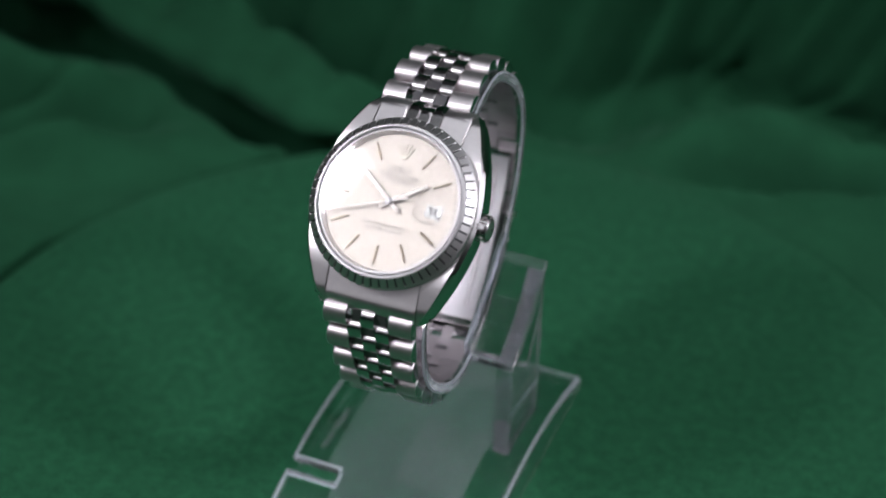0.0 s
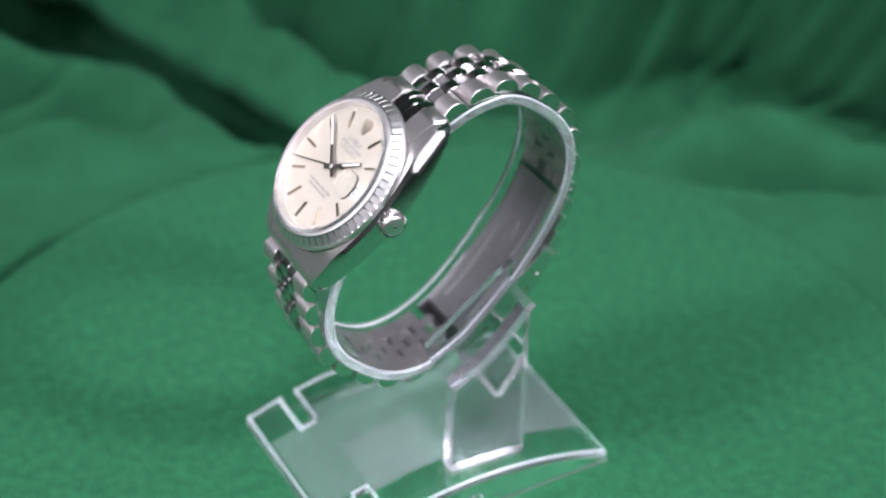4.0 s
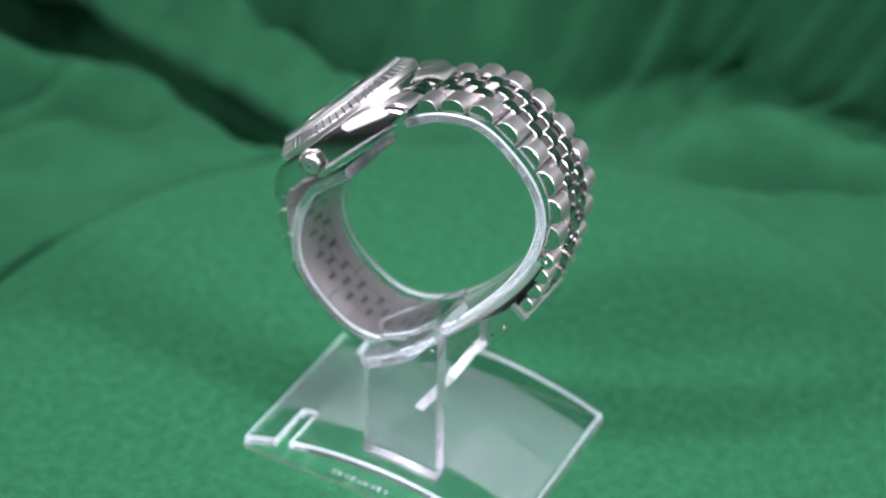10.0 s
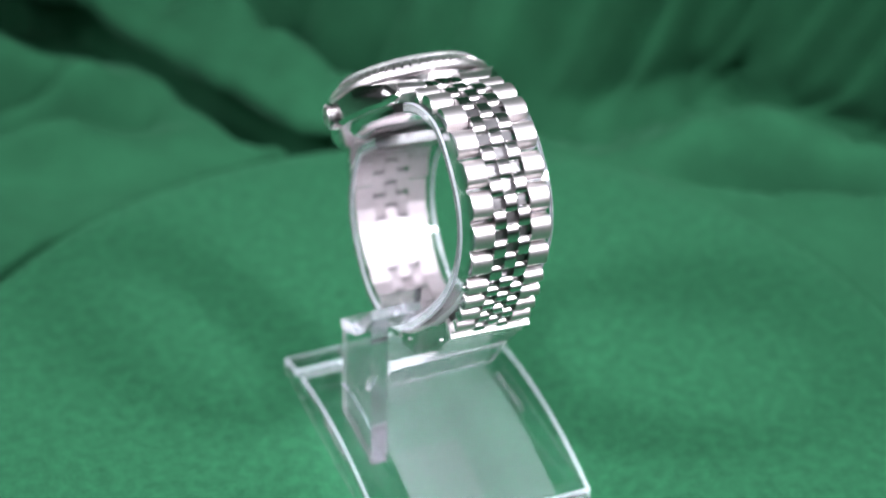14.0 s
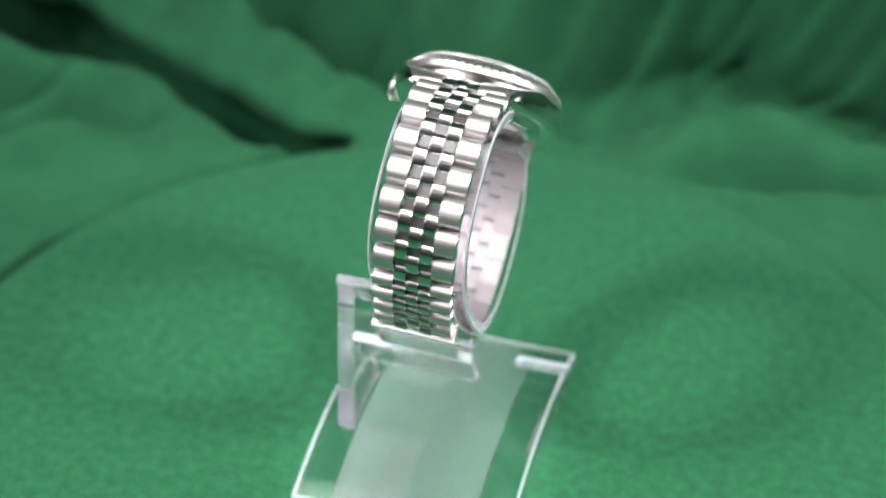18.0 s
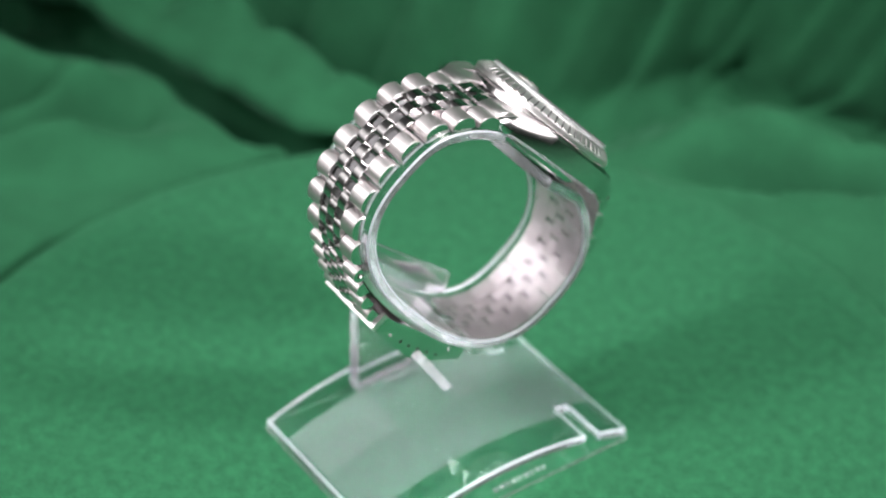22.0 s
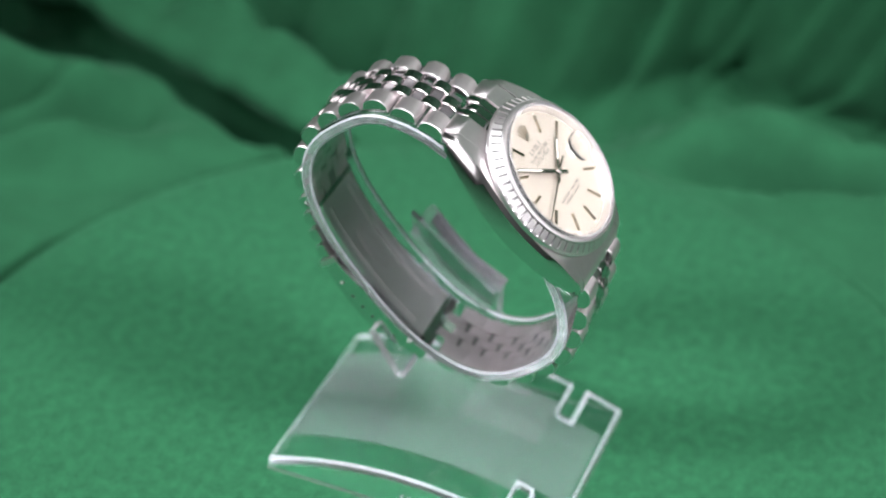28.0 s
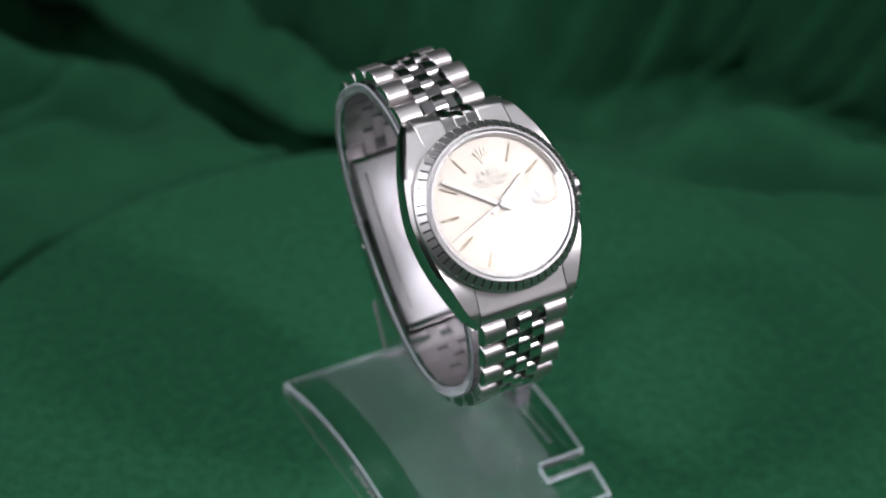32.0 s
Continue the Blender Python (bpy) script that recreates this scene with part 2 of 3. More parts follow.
def cloth_point(x, y):
    """Draped cloth: nearly level round the turntable, loose folds behind it, then hung up as a backdrop."""
    r = math.hypot(x, y)
    h = -5.0 + 4.3 * smooth_step(-40, 30, x)
    rise, px, py = overhang(x, y)
    h += rise
    # lobes left of the fold
    h += 13 * fold(x, y, -86, 140, -150, 160, 9, 9, 0.3, 0.05)
    h -= 36 * fold(x, y, -80, 137, -165, 104, 8, 6, 0.3, 0.05)
    h -= 16 * fold(x, y, -100, 150, -165, 128, 5, 4, 0.3, 0.05)
    h += 12 * fold(x, y, -84, 121, -160, 92, 7, 7, 0.3, 0.05)
    # beyond its foot the cloth hangs, in slanting folds
    foot = crest(x)
    slant = x - 1.5 * (y - foot)
    right = smooth_step(10, 45, x)
    foot += (13 - 7 * right) * noise.noise(Vector((slant / 21, 0.4, 2.2))) + 4 * noise.noise(Vector((slant / 8, 5.1, 0.3)))
    up = y - foot
    h += 2.6 * max(0.0, up) * smooth_step(0, 7 + 10 * right, up) - (26 - 12 * right) * math.exp(-((up + 6 + 5 * right) / (8.0 + 5 * right)) ** 2)
    h += 5 * fold(x, y, 44, 140, 84, 147, 7, 5, 0.3, 0.3) - 9 * fold(x, y, 50, 136, 150, 132, 5, 7, 0.3, 0.2)
    h += 10 * fold(x, y, 54, 126, 190, 102, 8, 12, 0.3, 0.05)
    h -= 20 * fold(x, y, 50, 115, 175, 83, 5, 4, 0.3, 0.05)
    h += 7 * fold(x, y, 66, 105, 180, 66, 7, 6, 0.3, 0.05)
    n = noise.noise(Vector((x / 60, y / 45, 3.1))) * 4 + noise.noise(Vector((x / 22, y / 22, 7.7))) * 4.0 + noise.noise(Vector((x / 9, y / 9, 1.7))) * 1.5
    h += n * smooth_step(118, 150, r)
    # the cloth bulges over a gap along the turntable's rear rim
    side = smooth_step(-34, -62, x) * smooth_step(20, 60, y)
    if r < 131:
        q = 1 - smooth_step(127, 131, r)
        gap = -7.0 - 5 * (1 - smooth_step(114, 127, r)) if side > 0 else -0.4
        h = min(h, gap) + (-34 - min(h, gap)) * q * side
        if r < (119 if side > 0 else 117):
            h = min(h, -6.0)
    bulge = 7.0 * side * smooth_step(127, 131, r) * (1 - smooth_step(131, 152, r))
    steep = 0.72 * right * max(0.0, up) * smooth_step(0, 7, up)
    # forward lean added at right, turning the hung cloth from the lamps to darken it
    steep += 0.62 * smooth_step(48, 84, x) * min(60.0, max(0.0, up)) * smooth_step(0, 9, up)
    return x + px - bulge * x / max(r, 1.0), y + py - steep - bulge * y / max(r, 1.0), h


def build_cloth():
    bm = bmesh.new()
    xs = [i * 1.25 - 200 for i in range(176)] + [i * 2.0 + 20 for i in range(101)]
    ys = [j * 2.0 + 30 for j in range(20)] + [j * 1.25 + 70 for j in range(136)] + [j * 4.0 + 240 for j in range(20)]
    xs = [-1590, -900, -500, -360, -280, -230] + xs + [280, 360, 500, 900, 1590]
    ys = [-1590, -900, -450, -250, -150, -60, 0] + ys + [340, 370, 400, 430, 460, 490]
    grid = [[bm.verts.new(cloth_point(x, y)) for y in ys] for x in xs]
    for a, b in zip(grid, grid[1:]):
        for i in range(len(ys) - 1):
            bm.faces.new((a[i], b[i], b[i + 1], a[i + 1]))
    ground = part("ground", bm, CLOTH, smooth=180)
    tagged(ground, "dark green velvety cloth draped in loose folds over the table", "cloth", kind="structure")


def build_room():
    def board(name, m, w, h, mat, label):
        bm = bmesh.new()
        slab(bm, rect(-w, -h, w, h), -60, 0, m)
        tagged(part(name, bm, mat), label, "wall" if "wall" in name else "ceiling", kind="structure")

    z = 1300
    board("wall_north", Matrix.Translation((0, 1600, z - 200)) @ Matrix.Rotation(radians(90), 4, "X"), 1600, 1200, WALL, "plain grey painted wall behind the draped table")
    board("wall_south", Matrix.Translation((0, -1600, z - 200)) @ Matrix.Rotation(radians(-90), 4, "X"), 1600, 1200, WALL, "plain grey painted wall of the dim room")
    board("wall_east", Matrix.Translation((1600, 0, z - 200)) @ Matrix.Rotation(radians(-90), 4, "Y"), 1200, 1600, WALL, "plain grey painted wall of the dim room")
    board("wall_west", Matrix.Translation((-1600, 0, z - 200)) @ Matrix.Rotation(radians(90), 4, "Y"), 1200, 1600, WALL, "plain grey painted wall of the dim room")
    board("ceiling", Matrix.Translation((0, 0, 2300)) @ Matrix.Rotation(radians(180), 4, "X"), 1600, 1600, CEILING, "plain pale ceiling of the dim room")


build_cloth()
build_room()


# ---- turntable ----
def build_turntable():
    table = new("turntable")
    tagged(table, "round motor turntable covered with smooth green felt", "turntable")
    R = 118.5
    profile = [(0, 0)] + [(R * k / 12, 0) for k in range(1, 12)] + [(R - 3.0, 0), (R - 1.6, -0.3), (R - 0.5, -1.2), (R, -2.6), (R, -14), (R - 1, -15), (0, -15)]
    part("felt_cover", lathe(profile, 160), FELT, table, smooth=50)
    part("drive_base", lathe([(0, -15.0), (70, -15.0), (72, -16), (72, -24), (0, -24)], 64), DARK, table, "dark plastic base", smooth=40)
    return table


# ---- acrylic stand ----
def arch(y):
    """Height of the base plate's upper face."""
    return 2.95 + 6.0 * max(0.0, 1 - ((y - 2.5) / 31.8) ** 2)


def base_strip(bm, x0, x1, y0, y1, steps, thick=2.2, lift=0.0):
    """A piece of the bowed plate between two lines."""
    rows = []
    for i in range(steps + 1):
        y = y0 + (y1 - y0) * i / steps
        z = arch(y) + lift
        rows.append([bm.verts.new(p) for p in ((x0, y, z - thick), (x1, y, z - thick), (x1, y, z), (x0, y, z))])
    for a, b in zip(rows, rows[1:]):
        for k in range(4):
            f = bm.faces.new((a[k], a[(k + 1) % 4], b[(k + 1) % 4], b[k]))
            f.material_index = 1 if k in (1, 3) else 0
    for end in (rows[0][::-1], rows[-1]):
        bm.faces.new(end).material_index = 1


def build_stand():
    stand = new("watch_stand")
    tagged(stand, "clear acrylic watch stand with bowed base plate on green felt", "watch stand")
    two = (ACRYLIC, EDGE)
    # bowed base plate with a slot in either side, on a flat clear sheet
    xs = (-23.0, -12.0, 12.0, 23.0)
    ys = [-29.0 + 52.2 * i / 20 for i in range(21)] + [24.8, 26.4, 29.0, 32.0, 34.5]
    gone = {(i, j) for i in (0, 2) for j in (20, 21)}
    bm = bmesh.new()
    top = [[bm.verts.new((x, y, arch(y))) for y in ys] for x in xs]
    low = [[bm.verts.new((x, y, arch(y) - 2.2)) for y in ys] for x in xs]
    cells = {(i, j) for i in range(3) for j in range(len(ys) - 1)} - gone
    for i, j in cells:
        for g in (top, low):
            bm.faces.new((g[i][j], g[i + 1][j], g[i + 1][j + 1], g[i][j + 1]))
        for near, p, q in (((i - 1, j), (i, j), (i, j + 1)), ((i + 1, j), (i + 1, j), (i + 1, j + 1)), ((i, j - 1), (i, j), (i + 1, j)), ((i, j + 1), (i, j + 1), (i + 1, j + 1))):
            if near not in cells:
                bm.faces.new((top[p[0]][p[1]], top[q[0]][q[1]], low[q[0]][q[1]], low[p[0]][p[1]])).material_index = 1
    bmesh.ops.recalc_face_normals(bm, faces=bm.faces)
    edges = [e for e in bm.edges if e.calc_face_angle(0) > radians(50)]
    bmesh.ops.bevel(bm, geom=edges, offset=0.42, segments=1, affect="EDGES", clamp_overlap=True, material=2)
    part("base_plate", bm, (ACRYLIC, HAZE, PALE_CORNER), stand, smooth=30)
    bm = bmesh.new()
    slab(bm, [(-23.1, -29.1), (23.1, -29.1), (23.1, 34.6), (-23.1, 34.6)], 0.02, 0.72, None, 1)
    part("base_sheet", bm, two, stand)
    bm = bmesh.new()
    base_strip(bm, -14.6, 15.2, -28.4, 23.0, 18, 0.3, 0.35)
    part("protective_film", bm, (FILM, FILM), stand, "milky protective film left on the plate", smooth=30)
    bm = bmesh.new()
    base_strip(bm, -11.8, 11.8, 23.05, 33.6, 6, 0.3, 0.35)
    part("protective_film", bm, (FILM, FILM), stand, "milky protective film left on the plate", smooth=30)
    for y0, y1 in ((-28.2, -10.0), (5.0, 22.8)):
        bm = bmesh.new()
        base_strip(bm, -14.4, 0.4, y0, y1, 8, 0.25, 0.75)
        part("protective_film", bm, (THIN_FILM, THIN_FILM), stand, "thin milky protective film left on the plate", smooth=30)
    # raised marks too worn to read, along both edges of the sheet
    for sx in (-1, 1):
        for i in range(9):
            bm = bmesh.new()
            slab(bm, rect(sx * 20.6 - 0.6, 0.4 + 1.6 * i, sx * 20.6 + 0.6, 0.9 + 1.6 * i + 0.3 * (i % 2)), 0.72, 0.78)
            part("moulded_mark", bm, EDGE, stand)
    # upright, clip that grips the cuff (bowed floor, one wall) and tongue: clear plates with frosted corners
    side = Matrix(((0, 0, 1, 0), (1, 0, 0, 0), (0, 1, 0, 0), (0, 0, 0, 1)))  # outline (y, z), thickness along x

    def plate(name, outline, x0, x1, corner=0.3, wide=None, mats=(ACRYLIC, SAWN, FROST)):
        bm = bmesh.new()
        slab(bm, outline, x0, x1, side, 1, wide)
        edges = [e for e in bm.edges if e.calc_face_angle(0) > radians(35)]
        bmesh.ops.bevel(bm, geom=edges, offset=corner, segments=1, affect="EDGES", clamp_overlap=True, material=2)
        part(name, bm, mats, stand)

    plate("upright", [(-10, arch(-10) - 1.5), (7, arch(7) - 1.5), (7, 30.5), (0, 34.4), (-4.2, 37.8), (-9.6, 44.8)], -19, -15.4, 0.5)
    plate("clip_floor", [(7.0, 30.7), (3.2, 32.6), (-1.1, 35.0), (-4.2, 37.8), (-7, 41.2), (-9.6, 44.8), (-10.9, 46.2), (-9.6, 47.6), (-4.2, 41.6), (0.6, 37.0), (8.0, 32.8)], -19, -8.7, 0.3, 2.6)
    plate("clip_wall", [(8.0, 33.0), (8.6, 36.0), (-10.6, 51.4), (-10.0, 47.4), (-4.2, 41.8), (0.6, 37.2)], -10.2, -8.7, 0.2)
    plate("tongue", [(-3.6, 23.6), (-5.6, 23.2), (-11.8, 33.0), (-10.2, 34.2)], -15.3, 9.8, 0.34, 5, (ACRYLIC, EDGE, FROST))
    return stand


# The cuff and the watch share one frame: right (three o'clock), up (twelve o'clock), out of the dial.
# Both lean a little about the stand's long axis.
LEAN = Matrix.Translation((1.4, 0, 64)) @ Matrix.Rotation(radians(3.0), 4, "Y") @ Matrix.Translation((-1.4, 0, -64))
TILT = LEAN @ Matrix(((-1, 0, 0, 1.6), (0, -0.6, 0.8, 2.48), (0, 0.8, 0.6, 58.6), (0, 0, 0, 1))) @ Matrix.Rotation(radians(-3.0), 4, "X")
LONG, SHORT, POWER = 32.3, 21.1, 2.5


def oval(a, off=0.0):
    """The cuff's outer line at the angle a: along the dial's up direction, and out of the dial. off: further outward."""
    def at(a):
        c, s = math.cos(a), math.sin(a)
        m = LONG * math.copysign(abs(c) ** (2 / POWER), c)
        k = SHORT * math.copysign(abs(s) ** (2 / POWER), s)
        if k > 0:
            k -= max(0.0, m + 14) * 0.27 * (1 - smooth_step(3, 16, m)) + 0.8 * smooth_step(11, 18, m) * (1 - smooth_step(27, 32, m))
        return Vector((m, k))
    p = at(a)
    t = at(a + 1e-3) - at(a - 1e-3)
    return p + Vector((t.y, -t.x)).normalized() * off


def dense(a0, a1, off, n=400):
    return [oval(radians(a0 + (a1 - a0) * i / n), off) for i in range(n + 1)]


def march(points):
    """Walk a line of points: yields a function of the length along it."""
    marks = [0.0]
    for p, q in zip(points, points[1:]):
        marks.append(marks[-1] + (q - p).length)

    def place(s):
        s = min(max(s, 0.0), marks[-1] - 1e-6)
        i = max(k for k in range(len(marks) - 1) if marks[k] <= s)
        u = (s - marks[i]) / (marks[i + 1] - marks[i])
        p = points[i].lerp(points[i + 1], u)
        d = (points[i + 1] - points[i]).normalized()
        return p, d
    return place, marks[-1]


def build_cuff(stand):
    bm = bmesh.new()
    rows = []
    n = 150
    for i in range(n + 1):
        a = radians(63 - 330 * i / n)
        o, q = oval(a, 0.0), oval(a, -2.1)
        c = (o - q).normalized() * 0.34
        ring = ((-9.2, o), (9.2, o), (9.5, o - c), (9.5, q + c), (9.2, q), (-9.2, q), (-9.5, q + c), (-9.5, o - c))
        rows.append([bm.verts.new(TILT @ Vector((x, p.x, p.y))) for x, p in ring])
    for a, b in zip(rows, rows[1:]):
        for k in range(8):
            f = bm.faces.new((a[k], a[(k + 1) % 8], b[(k + 1) % 8], b[k]))
            f.material_index = (0, 2, 1, 2, 0, 2, 1, 2)[k]
    for end in (rows[0], rows[-1][::-1]):
        bm.faces.new(end).material_index = 1
    bmesh.ops.recalc_face_normals(bm, faces=bm.faces)
    part("cuff", bm, (ACRYLIC, HAZE, PALE_CORNER), stand, "clear sprung acrylic C-shaped cuff", smooth=30)


# ---- wristwatch ----
# The watch head: right (three o'clock), up (twelve o'clock), out; its origin is the dial's centre.
HEAD = (LEAN @ Matrix.Translation((0.77, 22.8, 76.65)) @ Matrix.Rotation(radians(-0.8), 4, "Z")
        @ Matrix(((-1, 0, 0, 0), (0, -0.7246, 0.6892, 0), (0, 0.6892, 0.7246, 0), (0, 0, 0, 1)))
        @ Euler((radians(1.59), radians(0.4), radians(-1.19))).to_matrix().to_4x4())


def scaled(m):
    """A plan-unit matrix as an object matrix in metres."""
    out = m.copy()
    out.translation = m.translation * U
    return out


def case_side(sign):
    """One flank of the case with its two lugs: a loft along the twelve-to-six line."""
    bm = bmesh.new()
    rows = []
    n = 44
    for i in range(n + 1):
        y = -20.4 + 40.8 * i / n
        t = abs(y)
        xo = 17.0 - 5.3 * (t / 19) ** 1.8
        xi = 8.0 + 1.35 * smooth_step(11.5, 12.5, t)
        zt = -1.2 - 0.3 * (t / 12) ** 2 - 1.9 * smooth_step(10, 21, t)
        zb = -6.7 - 0.35 * (t / 14) ** 2 - 0.2 * smooth_step(12, 20, t)
        tip = smooth_step(17.6, 20.4, t)
        zt -= 1.7 * tip ** 2
        zb += 0.9 * tip ** 2
        xo -= 0.5 * tip ** 2
        ch = 0.7
        sec = [(xi, zb), (xi, zt), (xo - ch - 0.2, zt), (xo - 0.2, zt - ch), (xo + 0.1, (zt + zb) / 2), (xo - 0.05, zb + ch), (xo - 1.0, zb)]
        rows.append([bm.verts.new((sign * x, y, z)) for x, z in sec])
    k = len(rows[0])
    for a, b in zip(rows, rows[1:]):
        for j in range(k):
            f = bm.faces.new((a[j], a[(j + 1) % k], b[(j + 1) % k], b[j]))
            f.material_index = 1 if j == 1 else 0
    bm.faces.new(rows[0][::-1]).material_index = 1
    bm.faces.new(rows[-1]).material_index = 1
    bmesh.ops.recalc_face_normals(bm, faces=bm.faces)
    return bm


def dial_bar(r0, r1, w, z0, z1, hour):
    """A faceted baton between two radii at an hour."""
    bm = bmesh.new()
    base = [bm.verts.new(p) for p in ((-w, r0, z0), (w, r0, z0), (w, r1, z0), (-w, r1, z0))]
    ridge = [bm.verts.new(p) for p in ((-w * 0.25, r0 + w * 0.5, z1), (w * 0.25, r0 + w * 0.5, z1), (w * 0.25, r1 - w * 0.5, z1), (-w * 0.25, r1 - w * 0.5, z1))]
    bm.faces.new(base[::-1])
    bm.faces.new(ridge)
    for i in range(4):
        bm.faces.new((base[i], base[(i + 1) % 4], ridge[(i + 1) % 4], ridge[i]))
    bmesh.ops.rotate(bm, cent=(0, 0, 0), matrix=Matrix.Rotation(radians(-30 * hour), 3, "Z"), verts=bm.verts)
    return bm


def build_watch():
    watch = new("wristwatch")
    tagged(watch, "steel wristwatch with silver dial, link bracelet closed round acrylic cuff", "wristwatch")
    frame_m = scaled(TILT)

    def on_head(name, bm, mat, parent=None, label="", smooth=None):
        ob = part(name, bm, mat, parent or watch, label, smooth)
        ob.matrix_basis = scaled(HEAD) if parent is None else Matrix()
        return ob

    # case
    bm = lathe([(0, -6.0), (14.8, -6.0), (15.6, -5.4), (15.6, -1.9), (15.2, -1.5), (13.4, -1.5), (13.4, -1.1), (0, -1.1)], 96)
    case = on_head("case", bm, STEEL, None, "steel case with brushed lugs and polished flanks", 40)
    for sign in (-1, 1):
        flank = part("case_flank", case_side(sign), (FLANK, SATIN_CASE), case, smooth=35)
        for y in (-18.6, 18.4):
            # a black disc paints the shade inside the lug's drilled hole
            bm = lathe([(0, 0), (0.5, 0), (0.5, 0.2), (0, 0.2)], 16)
            hole = part("lug_hole_disc", bm, DARK, flank, "dark disc for the shade in a drilled lug hole")
            hole.matrix_basis = shift(sign * 11.62, y, -5.5) @ Matrix.Rotation(radians(90 * sign), 4, "Y")
    bm = lathe([(0, -8.4), (12.0, -8.4), (13.2, -7.8), (14.0, -6.0), (0, -6.0)], 96)
    part("case_back", bm, STEEL, case, smooth=35)
    # bezel: a sloping band of raised blocks between polished rims
    bm = lathe([(13.95, 1.4), (14.1, 1.7), (14.55, 1.62), (14.72, 1.4), (14.72, 1.14), (16.0, 0.0), (16.24, -0.05), (16.38, -0.2), (16.38, -0.95), (16.1, -1.2), (15.5, -1.25), (13.95, -1.25)], 180, closed=True)
    # groove floors between the blocks get their shade as a darker steel
    for f in bm.faces:
        m = f.calc_center_median()
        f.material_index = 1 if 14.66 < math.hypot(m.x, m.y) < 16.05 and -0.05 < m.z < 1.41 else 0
    bezel = on_head("bezel", bm, (PAD, DARK_STEEL), None, "engine-turned steel bezel with raised blocks", 30)
    count = 60
    block = bmesh.new()
    w = math.pi * 15.4 / count * 0.80
    low = [block.verts.new((sx * w * s, r, z)) for r, z, s in ((14.66, 1.06, 0.94), (16.02, -0.2, 1.02)) for sx in (-1, 1)]
    top = [block.verts.new((sx * w * s, r, z)) for r, z, s in ((14.84, 1.42, 0.87), (16.24, 0.2, 0.95)) for sx in (-1, 1)]
    for q in ((top[0], top[1], top[3], top[2]), (low[0], low[1], top[1], top[0]), (low[1], low[3], top[3], top[1]), (low[3], low[2], top[2], top[3]), (low[2], low[0], top[0], top[2])):
        block.faces.new(q)
    bmesh.ops.recalc_face_normals(block, faces=block.faces)
    first = part("bezel_block", block, PAD, bezel)
    for i in range(1, count):
        one = new("bezel_block", first.data)
        one.parent = bezel
        one.matrix_basis = Matrix.Rotation(2 * math.pi * i / count, 4, "Z")
    # crystal and magnifier
    bm = lathe([(0, 1.55), (13.3, 1.55), (13.6, 1.2), (14.05, 1.2), (14.02, 2.3), (13.75, 2.58), (13.3, 2.66), (0, 2.7)], 120)
    for f in bm.faces:
        m = f.calc_center_median()
        f.material_index = 1 if math.hypot(m.x, m.y) > 13.4 and m.z > 1.3 else 0
    crystal = on_head("crystal", bm, (GLASS, RIM), None, "clear raised watch crystal with a bevelled rim", 6)
    bm = bmesh.new()
    outline = round_rect(2.9, 2.75, 2.0, 6)
    rings = []
    for s, z in ((1.0, 2.72), (0.98, 2.95), (0.9, 3.15), (0.75, 3.3), (0.55, 3.4), (0.3, 3.46)):
        rings.append([bm.verts.new((8.3 + x * s, y * s, z)) for x, y in outline])
    for a, b in zip(rings, rings[1:]):
        for i in range(len(a)):
            bm.faces.new((a[i], a[(i + 1) % len(a)], b[(i + 1) % len(a)], b[i])).material_index = 1 if a is rings[0] else 0
    bm.faces.new(rings[-1])
    bm.faces.new(rings[0][::-1])
    part("magnifier", bm, (LENS, RIM), crystal, "small rounded date magnifier", smooth=40)
    # dial
    bm = lathe([(0, 0), (13.3, 0), (13.3, -0.9), (0, -0.9)], 120)
    dial = on_head("dial", bm, DIAL, None, "silver sunray dial with baton markers", 30)
    bm = lathe([(12.85, 0.0), (13.32, 1.5), (13.5, 1.5), (13.5, -0.2), (12.85, -0.2)], 120, closed=True)
    part("dial_rim", bm, PAD, dial, smooth=30)
    for hour in (1, 2, 4, 5, 6, 7, 8, 9, 10, 11):
        part("hour_marker", dial_bar(8.35, 11.95, 0.29, 0.01, 0.42, hour), GOLD, dial)
        part("marker_dot", dial_bar(12.05, 12.4, 0.2, 0.0, 0.05, hour), LUME, dial)
    bm = bmesh.new()
    for i in range(60):
        m = Matrix.Rotation(radians(6 * i), 4, "Z")
        slab(bm, rect(-0.05, 12.1, 0.05, 12.65 if i % 5 else 12.8), 0.0, 0.03, m)
    tagged(part("minute_track", bm, PRINT, dial, "fine grey minute track"), kind="stuff")
    # emblem as a plain fan, makers' lines as plain bars
    bm = bmesh.new()
    slab(bm, [(0.75 * math.cos(radians(20 * i)), 8.5 + 0.28 * math.sin(radians(20 * i))) for i in range(18)], 0.01, 0.25)
    for lean, tall in ((-32, 2.2), (-15, 2.55), (0, 2.6), (15, 2.55), (32, 2.2)):
        turn = Matrix.Translation((lean * 0.016, 8.75, 0)) @ Matrix.Rotation(radians(-lean), 4, "Z")
        slab(bm, [(-0.17, 0), (0.17, 0), (0.07, tall - 0.2), (0.16, tall - 0.1), (0, tall + 0.1), (-0.16, tall - 0.1), (-0.07, tall - 0.2)], 0.01, 0.25, turn)
    part("emblem", bm, EMBLEM, dial, "small pale metal emblem")
